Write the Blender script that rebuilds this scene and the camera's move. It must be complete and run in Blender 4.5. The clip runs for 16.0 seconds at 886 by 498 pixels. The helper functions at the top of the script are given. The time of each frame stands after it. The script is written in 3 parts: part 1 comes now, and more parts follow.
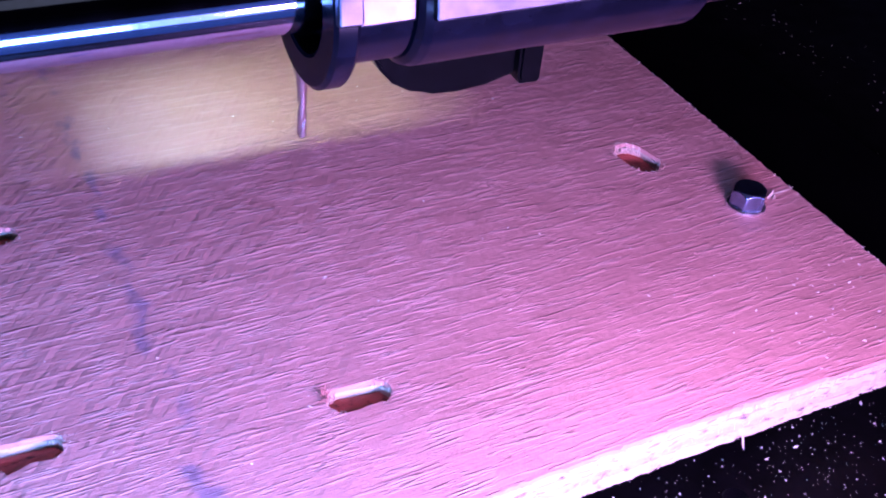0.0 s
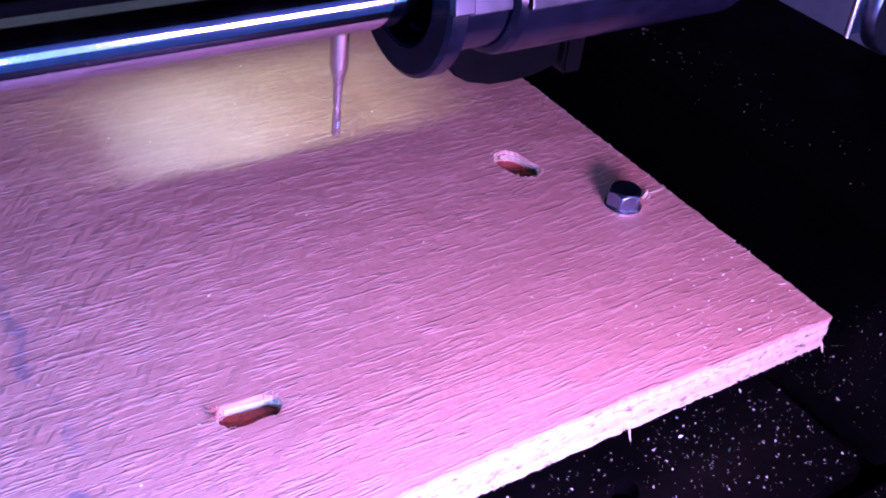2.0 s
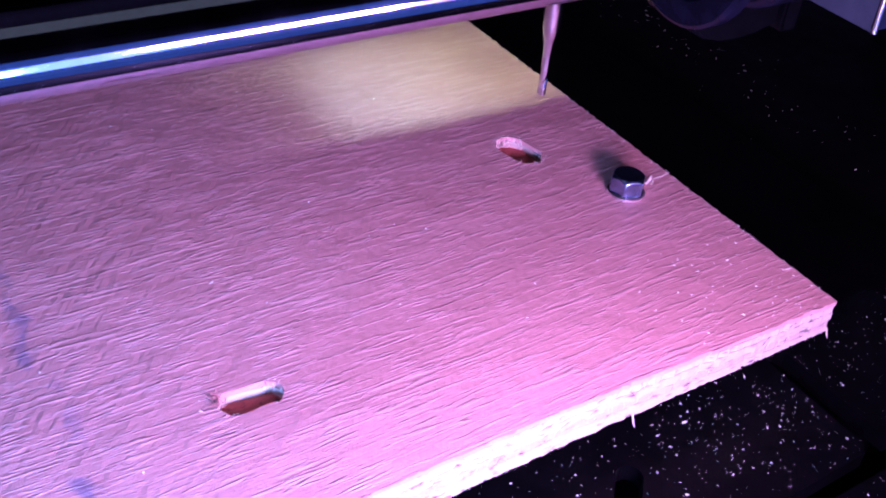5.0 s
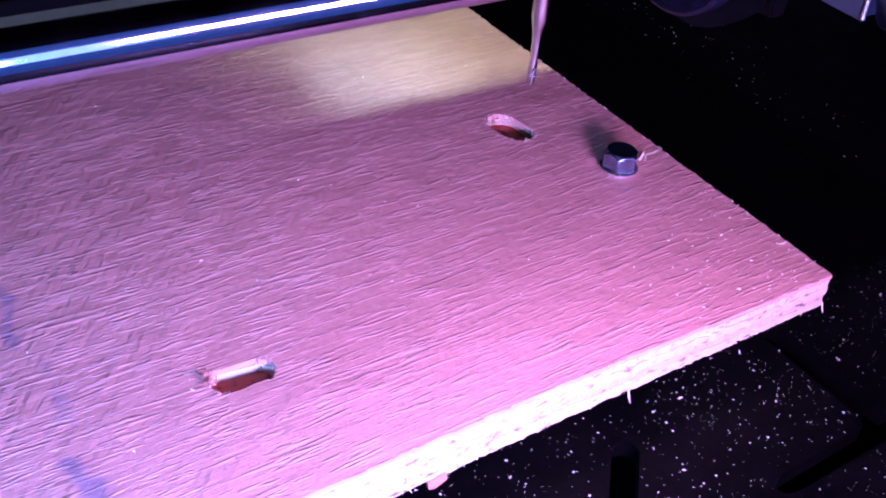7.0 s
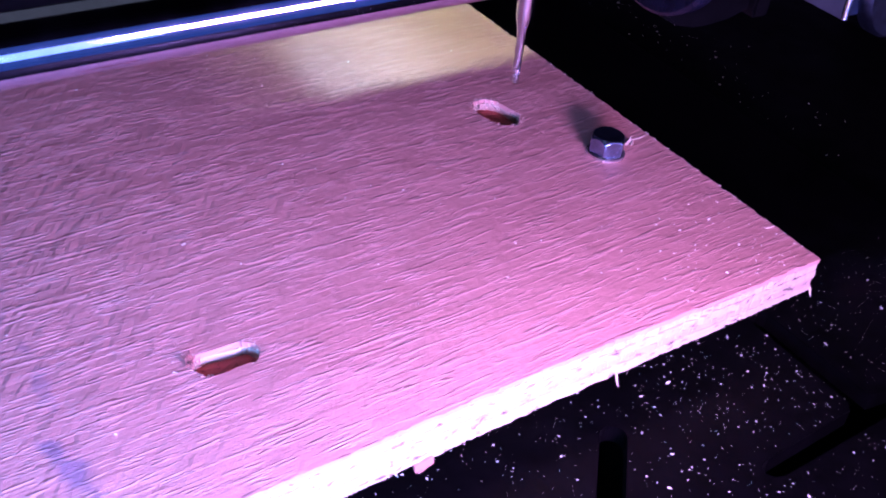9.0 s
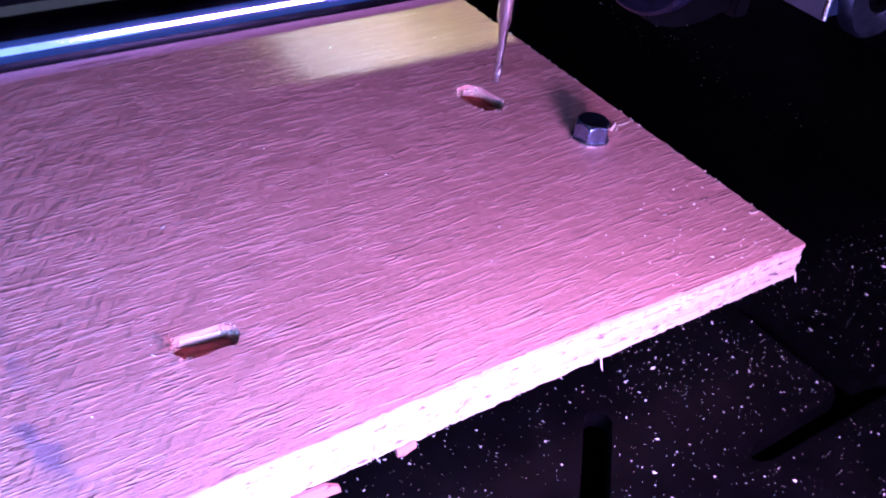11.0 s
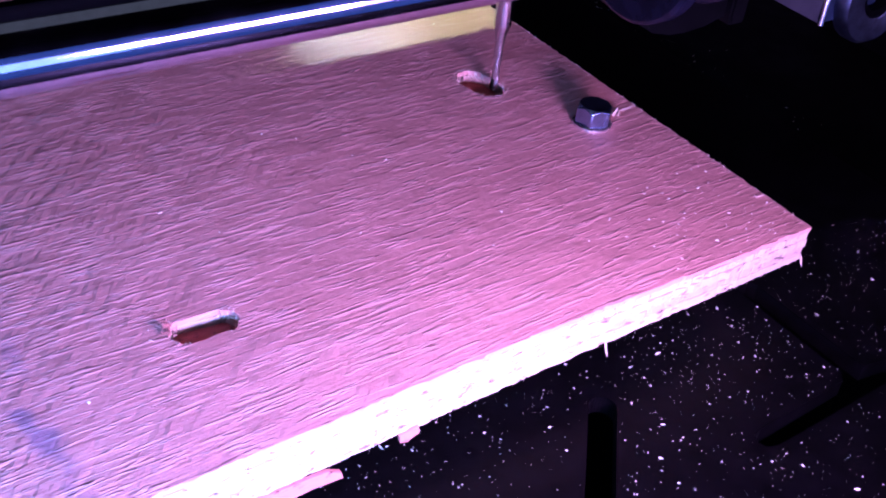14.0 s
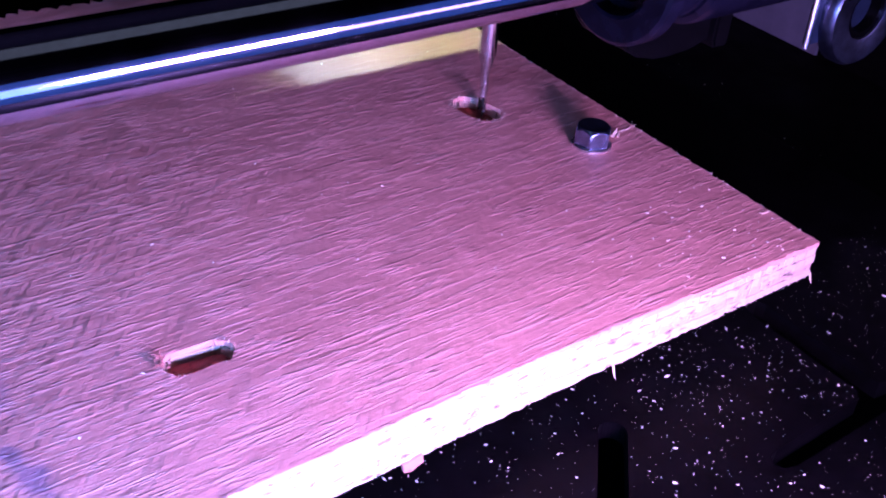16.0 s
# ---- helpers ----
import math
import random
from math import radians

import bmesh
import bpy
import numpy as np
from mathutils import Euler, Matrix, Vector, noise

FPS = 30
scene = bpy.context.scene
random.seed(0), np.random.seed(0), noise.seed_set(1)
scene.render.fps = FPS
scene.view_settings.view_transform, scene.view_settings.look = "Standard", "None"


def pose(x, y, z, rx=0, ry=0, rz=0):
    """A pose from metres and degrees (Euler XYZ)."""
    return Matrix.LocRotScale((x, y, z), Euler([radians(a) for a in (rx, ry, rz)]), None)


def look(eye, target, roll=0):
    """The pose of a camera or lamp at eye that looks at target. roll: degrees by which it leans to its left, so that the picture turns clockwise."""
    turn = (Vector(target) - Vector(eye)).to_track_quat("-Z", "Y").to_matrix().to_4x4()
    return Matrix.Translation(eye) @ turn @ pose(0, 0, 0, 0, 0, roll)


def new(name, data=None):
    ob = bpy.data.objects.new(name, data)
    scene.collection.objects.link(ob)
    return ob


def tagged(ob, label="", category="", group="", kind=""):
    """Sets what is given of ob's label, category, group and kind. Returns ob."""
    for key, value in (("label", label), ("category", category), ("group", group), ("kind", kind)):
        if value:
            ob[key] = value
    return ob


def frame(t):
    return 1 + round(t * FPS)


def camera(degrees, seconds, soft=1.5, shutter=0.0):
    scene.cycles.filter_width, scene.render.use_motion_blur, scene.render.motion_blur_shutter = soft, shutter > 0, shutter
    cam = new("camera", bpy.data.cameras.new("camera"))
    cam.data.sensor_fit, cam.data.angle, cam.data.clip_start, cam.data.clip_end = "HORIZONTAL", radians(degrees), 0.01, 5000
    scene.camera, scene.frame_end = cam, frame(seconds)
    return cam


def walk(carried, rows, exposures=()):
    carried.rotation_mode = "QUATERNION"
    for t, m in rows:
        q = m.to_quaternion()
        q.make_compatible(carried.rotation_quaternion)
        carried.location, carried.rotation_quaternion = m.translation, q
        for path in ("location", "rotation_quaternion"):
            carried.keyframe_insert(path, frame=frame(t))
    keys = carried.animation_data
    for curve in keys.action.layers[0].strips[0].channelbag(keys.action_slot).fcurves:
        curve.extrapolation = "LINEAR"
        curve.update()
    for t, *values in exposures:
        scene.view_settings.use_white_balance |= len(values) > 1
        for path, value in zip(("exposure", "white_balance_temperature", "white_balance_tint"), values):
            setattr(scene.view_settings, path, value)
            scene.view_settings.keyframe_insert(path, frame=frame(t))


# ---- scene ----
# The camera, held by hand above the front of the machine.
cam = camera(43.36, 16.0, soft=2.0)
walk(cam, [
    (0, pose(-0.13237, -0.07542, 0.10524, 52.561, -4.421, -25.603)),
    (0.5, pose(-0.13263, -0.07611, 0.10478, 53.407, -5.150, -28.202)),
    (1, pose(-0.13174, -0.07731, 0.10513, 53.466, -5.613, -29.818)),
    (1.5, pose(-0.13195, -0.07791, 0.10509, 53.756, -5.619, -31.426)),
    (2, pose(-0.13229, -0.07771, 0.10472, 54.138, -5.545, -31.720)),
    (2.5, pose(-0.13226, -0.07822, 0.10478, 54.259, -5.499, -31.574)),
    (3, pose(-0.13229, -0.07788, 0.10471, 54.184, -5.333, -31.635)),
    (3.5, pose(-0.13193, -0.07803, 0.10462, 53.958, -5.273, -31.626)),
    (4, pose(-0.13174, -0.07797, 0.10393, 53.665, -5.136, -31.697)),
    (4.2, pose(-0.13172, -0.07800, 0.10391, 53.692, -5.154, -31.592)),
    (6.3, pose(-0.13181, -0.07774, 0.10376, 53.333, -5.246, -32.283)),
    (6.5, pose(-0.13166, -0.07765, 0.10356, 53.350, -5.416, -32.547)),
    (7, pose(-0.13189, -0.07756, 0.10344, 53.272, -5.097, -32.434)),
    (7.5, pose(-0.13179, -0.07728, 0.10373, 53.207, -5.501, -32.470)),
    (8, pose(-0.13172, -0.07746, 0.10367, 53.245, -5.459, -32.855)),
    (8.5, pose(-0.13188, -0.07733, 0.10361, 53.270, -5.436, -32.825)),
    (9, pose(-0.13195, -0.07746, 0.10358, 53.226, -5.567, -33.122)),
    (9.2, pose(-0.13191, -0.07750, 0.10355, 53.287, -5.780, -33.030)),
    (11.5, pose(-0.13142, -0.07773, 0.10343, 53.268, -6.048, -33.861)),
    (12, pose(-0.13127, -0.07765, 0.10370, 53.106, -5.897, -33.601)),
    (12.5, pose(-0.13144, -0.07734, 0.10338, 53.290, -5.721, -33.561)),
    (13, pose(-0.13127, -0.07727, 0.10411, 53.183, -5.801, -33.797)),
    (13.5, pose(-0.13142, -0.07721, 0.10460, 53.343, -5.894, -34.048)),
    (14, pose(-0.13148, -0.07728, 0.10452, 53.393, -5.842, -34.070)),
    (14.5, pose(-0.13128, -0.07718, 0.10417, 53.669, -5.427, -33.940)),
    (15, pose(-0.13104, -0.07741, 0.10437, 55.162, -4.827, -33.996)),
    (15.5, pose(-0.13036, -0.07707, 0.10358, 55.771, -4.544, -34.175)),
    (16, pose(-0.13003, -0.07635, 0.10227, 55.774, -4.485, -34.943)),
])

# ---- light ----
CM = 0.01
world = bpy.data.worlds.new("world")
scene.world = world
world.use_nodes = True
world.node_tree.nodes["Background"].inputs[0].default_value = (0.30, 0.30, 0.55, 1)
world.node_tree.nodes["Background"].inputs[1].default_value = 0.004
scene.view_settings.exposure = 0.0


def led_bar(name, x, y, z, target, width, height, power, colour):
    """One stretch of the LED bar along the front of the machine, also used for the fill and overhead lamps,
    centimetres.
    """
    lamp = bpy.data.lights.new(name, "AREA")
    lamp.shape, lamp.size, lamp.size_y = "RECTANGLE", width * CM, height * CM
    lamp.energy, lamp.color = power, colour
    ob = new(name, lamp)
    ob.matrix_world = look(Vector((x, y, z)) * CM, Vector(target) * CM)
    return ob


led_bar("led_bar", -14.6, -6.8, 3.6, (-17.0, 4.0, 1.3), 9.0, 1.6, 0.61, (0.15, 0.30, 1.0))
led_bar("led_bar", -5.6, -7.0, 3.7, (-8.5, 4.0, 1.3), 4.6, 1.4, 0.56, (0.595, 0.31, 0.98))
# the rest of the bar, dimmer, right across the machine
led_bar("led_bar", -15.5, -6.9, 3.4, (-15.5, 4.0, 1.3), 17.0, 3.0, 0.09, (0.22, 0.36, 1.0))
led_bar("led_bar", 4.0, -6.9, 3.45, (4.0, 4.0, 1.3), 22.0, 1.4, 0.085, (0.58, 0.35, 0.88))
# unseen blue fill added in front, for the blue band along the rod
led_bar("blue_fill", -5.0, -15.0, -5.0, (-5.0, 4.0, -5.0), 60.0, 27.0, 0.32, (0.10, 0.23, 1.0))
# dim lamp overhead, mirrored along the rod and the carriage
led_bar("ceiling_light", 0.0, -4.5, 39.0, (0.0, -4.4, 0.0), 70.0, 16.0, 0.06, (0.80, 0.82, 1.0))


# ---- materials ----
def nodes_of(name):
    m = bpy.data.materials.new(name)
    m.use_nodes = True
    return m, m.node_tree.nodes, m.node_tree.links, m.node_tree.nodes["Principled BSDF"]


def ramp_of(nodes, stops):
    r = nodes.new("ShaderNodeValToRGB")
    while len(r.color_ramp.elements) < len(stops):
        r.color_ramp.elements.new(0.5)
    for e, (at, c) in zip(r.color_ramp.elements, stops):
        e.position, e.color = at, (*c, 1)
    return r


def noise_of(nodes, links, scale, detail, stretch=(1, 1, 1), turn=0.0, rough=0.55):
    co = nodes.new("ShaderNodeTexCoord")
    mp = nodes.new("ShaderNodeMapping")
    mp.vector_type = "TEXTURE"
    mp.inputs["Scale"].default_value = [1 / v for v in stretch]
    mp.inputs["Rotation"].default_value = (0, 0, radians(turn))
    n = nodes.new("ShaderNodeTexNoise")
    n.inputs["Scale"].default_value, n.inputs["Detail"].default_value, n.inputs["Roughness"].default_value = scale, detail, rough
    links.new(co.outputs["Object"], mp.inputs[0])
    links.new(mp.outputs[0], n.inputs["Vector"])
    return n


def plain(name, colour, rough, metal=0.0, vary=0.25, scale=300.0, bump=0.2, depth=0.0002, gloss=0.5):
    m, nodes, links, p = nodes_of(name)
    p.inputs["Specular IOR Level"].default_value = gloss
    n = noise_of(nodes, links, scale, 5)
    lo, hi = [c * (1 - vary) for c in colour], [min(1, c * (1 + vary)) for c in colour]
    r = ramp_of(nodes, [(0.3, lo), (0.7, hi)])
    links.new(n.outputs[0], r.inputs[0])
    links.new(r.outputs[0], p.inputs["Base Color"])
    p.inputs["Metallic"].default_value = metal
    big = noise_of(nodes, links, scale * 0.2, 3)
    rr = ramp_of(nodes, [(0.3, [rough * 0.75] * 3), (0.7, [min(1, rough * 1.25)] * 3)])
    links.new(big.outputs[0], rr.inputs[0])
    links.new(rr.outputs[0], p.inputs["Roughness"])
    if bump:
        b = nodes.new("ShaderNodeBump")
        b.inputs["Strength"].default_value, b.inputs["Distance"].default_value = bump, depth
        links.new(n.outputs[0], b.inputs["Height"])
        links.new(b.outputs[0], p.inputs["Normal"])
    return m


GRAIN = 2.0


def veneer():
    """Raised-grain face veneer with a blotchy blue marker line across it."""
    m, nodes, links, p = nodes_of("face_veneer")
    broad = noise_of(nodes, links, 40, 4, (0.35, 1.6, 1), GRAIN)
    tone = ramp_of(nodes, [(0.25, (0.48, 0.225, 0.19)), (0.55, (0.55, 0.272, 0.232)), (0.8, (0.61, 0.325, 0.275))])
    links.new(broad.outputs[0], tone.inputs[0])
    fine = noise_of(nodes, links, 1, 5, (30, 520, 200), GRAIN, 0.65)
    streak = ramp_of(nodes, [(0.35, (0.72, 0.68, 0.66)), (0.6, (1, 1, 1))])
    links.new(fine.outputs[0], streak.inputs[0])
    mul = nodes.new("ShaderNodeMixRGB")
    mul.blend_type = "MULTIPLY"
    mul.inputs[0].default_value = 0.2
    links.new(tone.outputs[0], mul.inputs[1])
    links.new(streak.outputs[0], mul.inputs[2])
    # marker line near x = -11.1 cm
    co = nodes.new("ShaderNodeTexCoord")
    sep = nodes.new("ShaderNodeSeparateXYZ")
    links.new(co.outputs["Object"], sep.inputs[0])
    wob = noise_of(nodes, links, 90, 2)

    def math_node(op, a, b):
        n = nodes.new("ShaderNodeMath")
        n.operation = op
        for sock, v in zip(n.inputs, (a, b)):
            if isinstance(v, (int, float)):
                sock.default_value = v
            else:
                links.new(v, sock)
        return n.outputs[0]

    shift = math_node("MULTIPLY", math_node("SUBTRACT", wob.outputs[0], 0.5), 0.006)
    off = math_node("ABSOLUTE", math_node("ADD", math_node("ADD", sep.outputs[0], 0.1122), shift), 0)
    near = math_node("MAXIMUM", math_node("SUBTRACT", 1.0, math_node("DIVIDE", off, 0.0020)), 0.0)
    spots = noise_of(nodes, links, 190, 3, (1, 0.75, 1))
    ink = math_node("MULTIPLY", near, math_node("MULTIPLY", math_node("SUBTRACT", spots.outputs[0], 0.45), 8.0))
    inkc = nodes.new("ShaderNodeClamp")
    links.new(ink, inkc.inputs[0])
    soft = math_node("MULTIPLY", inkc.outputs[0], 0.55)
    mix = nodes.new("ShaderNodeMixRGB")
    links.new(soft, mix.inputs[0])
    ridge = noise_of(nodes, links, 1, 2, (85, 1550, 400), GRAIN, 0.3)
    crest = ramp_of(nodes, [(0.0, (1, 1, 1)), (0.085, (0, 0, 0))])
    crest.color_ramp.interpolation = "EASE"
    links.new(math_node("ABSOLUTE", math_node("SUBTRACT", ridge.outputs[0], 0.5), 0), crest.inputs[0])
    breaks = noise_of(nodes, links, 1, 3, (130, 1000, 300), GRAIN, 0.6)
    kept = ramp_of(nodes, [(0.47, (0, 0, 0)), (0.55, (1, 1, 1))])
    links.new(breaks.outputs[0], kept.inputs[0])
    raised = math_node("MULTIPLY", crest.outputs[0], kept.outputs[0])
    # crests mixed a little paler: their lit sides painted into the colour
    pale = nodes.new("ShaderNodeMixRGB")
    links.new(math_node("MULTIPLY", raised, 0.14), pale.inputs[0])
    links.new(mul.outputs[0], pale.inputs[1])
    pale.inputs[2].default_value = (0.88, 0.62, 0.58, 1)
    links.new(pale.outputs[0], mix.inputs[1])
    mix.inputs[2].default_value = (0.10, 0.11, 0.20, 1)
    links.new(mix.outputs[0], p.inputs["Base Color"])
    p.inputs["Roughness"].default_value = 0.55
    # raised fibres: long thin ridges, broken up, over chatter marks and a gentle ripple
    ridge2 = noise_of(nodes, links, 1, 2, (150, 2600, 700), GRAIN, 0.5)
    patch = noise_of(nodes, links, 55, 2)
    chat = noise_of(nodes, links, 1, 2, (190, 860, 200), 55, 0.4)
    worn = noise_of(nodes, links, 32, 2)
    area = ramp_of(nodes, [(0.30, (0.06, 0.06, 0.06)), (0.60, (1, 1, 1))])
    links.new(math_node("ADD", math_node("MULTIPLY", worn.outputs[0], 0.5), math_node("MULTIPLY", math_node("ADD", sep.outputs[0], 0.025), -3.6)), area.inputs[0])
    ripple = noise_of(nodes, links, 130, 3)
    h = math_node("MULTIPLY", raised, math_node("MULTIPLY", patch.outputs[0], 0.70))
    h = math_node("ADD", h, math_node("MULTIPLY", ridge2.outputs[0], 0.24))
    h = math_node("ADD", h, math_node("MULTIPLY", math_node("MULTIPLY", chat.outputs[0], area.outputs[0]), 0.68))
    h = math_node("ADD", h, math_node("MULTIPLY", ripple.outputs[0], 0.95))
    grit = noise_of(nodes, links, 2600, 3)
    h = math_node("ADD", h, math_node("MULTIPLY", grit.outputs[0], 0.15))
    b = nodes.new("ShaderNodeBump")
    b.inputs["Strength"].default_value, b.inputs["Distance"].default_value = 1.0, 0.00042
    links.new(h, b.inputs["Height"])
    links.new(b.outputs[0], p.inputs["Normal"])
    return m


def core(name, colour, turn):
    """Sawn edge of an inner ply: fuzzy, with short torn fibres."""
    m, nodes, links, p = nodes_of(name)
    n = noise_of(nodes, links, 900, 5, (0.5, 1, 1.2), turn)
    t = ramp_of(nodes, [(0.34, [c * 0.25 for c in colour]), (0.42, colour), (0.75, [min(1, c * 1.12) for c in colour])])
    links.new(n.outputs[0], t.inputs[0])
    links.new(t.outputs[0], p.inputs["Base Color"])
    p.inputs["Roughness"].default_value = 0.85
    b = nodes.new("ShaderNodeBump")
    b.inputs["Strength"].default_value, b.inputs["Distance"].default_value = 0.6, 0.0005
    links.new(n.outputs[0], b.inputs["Height"])
    links.new(b.outputs[0], p.inputs["Normal"])
    return m


VENEER = veneer()
PLY_A = core("core_ply_light", (0.47, 0.38, 0.29), 0)
PLY_B = core("core_ply_dark", (0.44, 0.32, 0.25), 0)
FIBRE = plain("torn_fibre", (0.66, 0.53, 0.42), 0.9, 0, 0.15, 600)
CHROME = plain("ground_steel_rod", (0.31, 0.34, 0.47), 0.08, 1.0, 0.08, 900, 0)
STEEL = plain("bright_steel", (0.60, 0.60, 0.62), 0.16, 1.0, 0.1, 500, 0.08, 0.0001)
ZINC = plain("zinc_plated_steel", (0.26, 0.36, 0.55), 0.25, 1.0, 0.2, 700, 0.15, 0.0001)
BLACK = plain("black_moulded_plastic", (0.0025, 0.0027, 0.006), 0.22, 0, 0.4, 420, 0.2, 0.00008, 0.08)
ANODISED = plain("dark_anodised_metal", (0.13, 0.16, 0.24), 0.34, 1.0, 0.3, 500, 0.1, 0.0001)
BLACK_MATT = plain("matt_black_plastic", (0.0014, 0.0014, 0.0018), 0.32, 0, 0.4, 400, 0.15, 0.0001, 0.05)
BED_BLACK = plain("black_painted_plate", (0.0009, 0.0008, 0.0012), 0.42, 0, 0.5, 260, 0.06, 0.00005, 0.07)
BASE_BLACK = plain("black_base_panel", (0.0025, 0.0025, 0.003), 0.7, 0, 0.5, 200, 0.15, 0.0002, 0.05)
PANEL = plain("grey_side_panel", (0.20, 0.22, 0.28), 0.6, 0, 0.15, 120, 0.15, 0.0002)
CEILING = plain("grey_ceiling_paint", (0.16, 0.13, 0.12), 0.8, 0, 0.15, 60)
FLAP_RED = core("reddish_lower_veneer", (0.42, 0.17, 0.14), 0)
SLOT_BOUNCE = core("slot_bounce_red", (0.52, 0.12, 0.10), 0)
BRUSHED = plain("brushed_bright_metal", (0.75, 0.76, 0.80), 0.26, 1.0, 0.1, 600, 0.2, 0.0001)
DUST = plain("sawdust_chips", (0.88, 0.84, 0.74), 0.9, 0, 0.12, 800)
SCUFFED = plain("scuffed_cast_metal", (0.038, 0.040, 0.052), 0.38, 1.0, 0.4, 260, 0.35, 0.0002)
BLUE_SHEEN = plain("blue_sheen_casting", (0.012, 0.022, 0.045), 0.34, 0, 0.4, 300, 0.25, 0.0001, 0.5)


def glowing(name, colour, strength):
    m, nodes, links, p = nodes_of(name)
    p.inputs["Base Color"].default_value = (0.9, 0.9, 0.85, 1)
    p.inputs["Emission Color"].default_value = (*colour, 1)
    p.inputs["Emission Strength"].default_value = strength
    return m


LENS_WARM = glowing("warm_lamp_lens", (0.66, 1.0, 0.64), 35.0)
LENS_COOL = glowing("cool_lamp_lens", (0.36, 0.68, 1.0), 200.0)


# ---- mesh helpers (centimetres in, metres out) ----
def part(name, bm, material, parent=None, label="", smooth=False, sharp=38):
    me = bpy.data.meshes.new(name)
    bmesh.ops.scale(bm, vec=(CM, CM, CM), verts=bm.verts)
    bmesh.ops.recalc_face_normals(bm, faces=bm.faces)
    bm.to_mesh(me)
    bm.free()
    me.materials.append(material)
    if smooth:
        for f in me.polygons:
            f.use_smooth = True
        me.set_sharp_from_angle(angle=radians(sharp))
    ob = new(name, me)
    ob.parent = parent
    if label:
        tagged(ob, label)
    return ob


def thing(name, label, category, group="", kind="", at=(0, 0, 0)):
    ob = new(name)
    ob.empty_display_size = 0.01
    ob.matrix_world = Matrix.Translation(Vector(at) * CM)
    return tagged(ob, label, category, group, kind)


def box(bm, x0, x1, y0, y1, z0, z1, bevel=0.0, segments=2):
    r = bmesh.ops.create_cube(bm, size=1.0)
    vs = r["verts"]
    for v in vs:
        v.co = ((x0 + x1) / 2 + v.co.x * (x1 - x0), (y0 + y1) / 2 + v.co.y * (y1 - y0), (z0 + z1) / 2 + v.co.z * (z1 - z0))
    if bevel:
        es = list({e for v in vs for e in v.link_edges})
        bmesh.ops.bevel(bm, geom=es, offset=bevel, segments=segments, affect="EDGES", profile=0.5)
    return bm


def lathe(bm, profile, m, steps=48, closed=True):
    """Turns (along, radius) pairs round the local z axis, then places by m."""
    rings = []
    for a, r in profile:
        rings.append([bm.verts.new(m @ Vector((r * math.cos(2 * math.pi * k / steps), r * math.sin(2 * math.pi * k / steps), a))) for k in range(steps)])
    for p, q in zip(rings, rings[1:]):
        for k in range(steps):
            bm.faces.new((p[k], p[(k + 1) % steps], q[(k + 1) % steps], q[k]))
    if closed:
        bm.faces.new(rings[0])
        bm.faces.new(rings[-1])
    return bm


def along_x(x, y, z):
    return Matrix.Translation((x, y, z)) @ Euler((0, radians(90), 0)).to_matrix().to_4x4()


def along_y(x, y, z):
    return Matrix.Translation((x, y, z)) @ Euler((radians(-90), 0, 0)).to_matrix().to_4x4()


def slab(outline, holes, z0, z1):
    """A plate with holes from closed outlines."""
    bm = bmesh.new()
    loops = []
    for pts in [outline, *holes]:
        vs = [bm.verts.new((x, y, z1)) for x, y in pts]
        loops.append(vs)
        for a, b in zip(vs, vs[1:] + vs[:1]):
            bm.edges.new((a, b))
    bmesh.ops.triangle_fill(bm, use_beauty=True, use_dissolve=False, edges=bm.edges[:])
    top = bm.faces[:]
    low = {v: bm.verts.new((v.co.x, v.co.y, z0)) for vs in loops for v in vs}
    for f in top:
        bm.faces.new([low[v] for v in reversed(f.verts)])
    for vs in loops:
        for a, b in zip(vs, vs[1:] + vs[:1]):
            bm.faces.new((a, b, low[b], low[a]))
    return bm


def rough_rect(x0, x1, y0, y1, step, amp, rng, back=0.0):
    pts = []
    def side(ax, ay, bx, by, rough):
        n = max(2, int(math.hypot(bx - ax, by - ay) / step))
        nx, ny = (by - ay), -(bx - ax)
        l = math.hypot(nx, ny)
        for k in range(n):
            o = rng.gauss(0, rough) if k else 0
            f = k / n
            pts.append((ax + (bx - ax) * f + nx / l * o, ay + (by - ay) * f + ny / l * o))
    side(x0, y0, x1, y0, amp)
    side(x1, y0, x1, y1, amp)
    side(x1, y1, x0, y1, amp + back)
    side(x0, y1, x0, y0, amp)
    return pts


def oblong(cx, cy, half, r, turn, rng, amp=0.012, n=12, sag=0.0):
    """A routed slot: two half circles and straight flanks, a little ragged."""
    pts = []
    c, s = math.cos(radians(turn)), math.sin(radians(turn))
    for end in (1, -1):
        for k in range(n + 1):
            a = math.pi * (k / n - 0.5) + (0 if end == 1 else math.pi)
            rr = r + rng.gauss(0, amp)
            x, y = end * (half - r) + rr * math.cos(a), rr * math.sin(a)
            if y < 0:
                y -= sag * max(0.0, 1 - abs(x + 0.2) / 0.3)
            pts.append((cx + c * x - s * y, cy + s * x + c * y))
        if sag and end == -1:
            for x in (-0.22, -0.08, 0.06):
                y = -r - sag * max(0.0, 1 - abs(x + 0.2) / 0.3) + rng.gauss(0, amp)
                pts.append((cx + c * x - s * y, cy + s * x + c * y))
    return pts


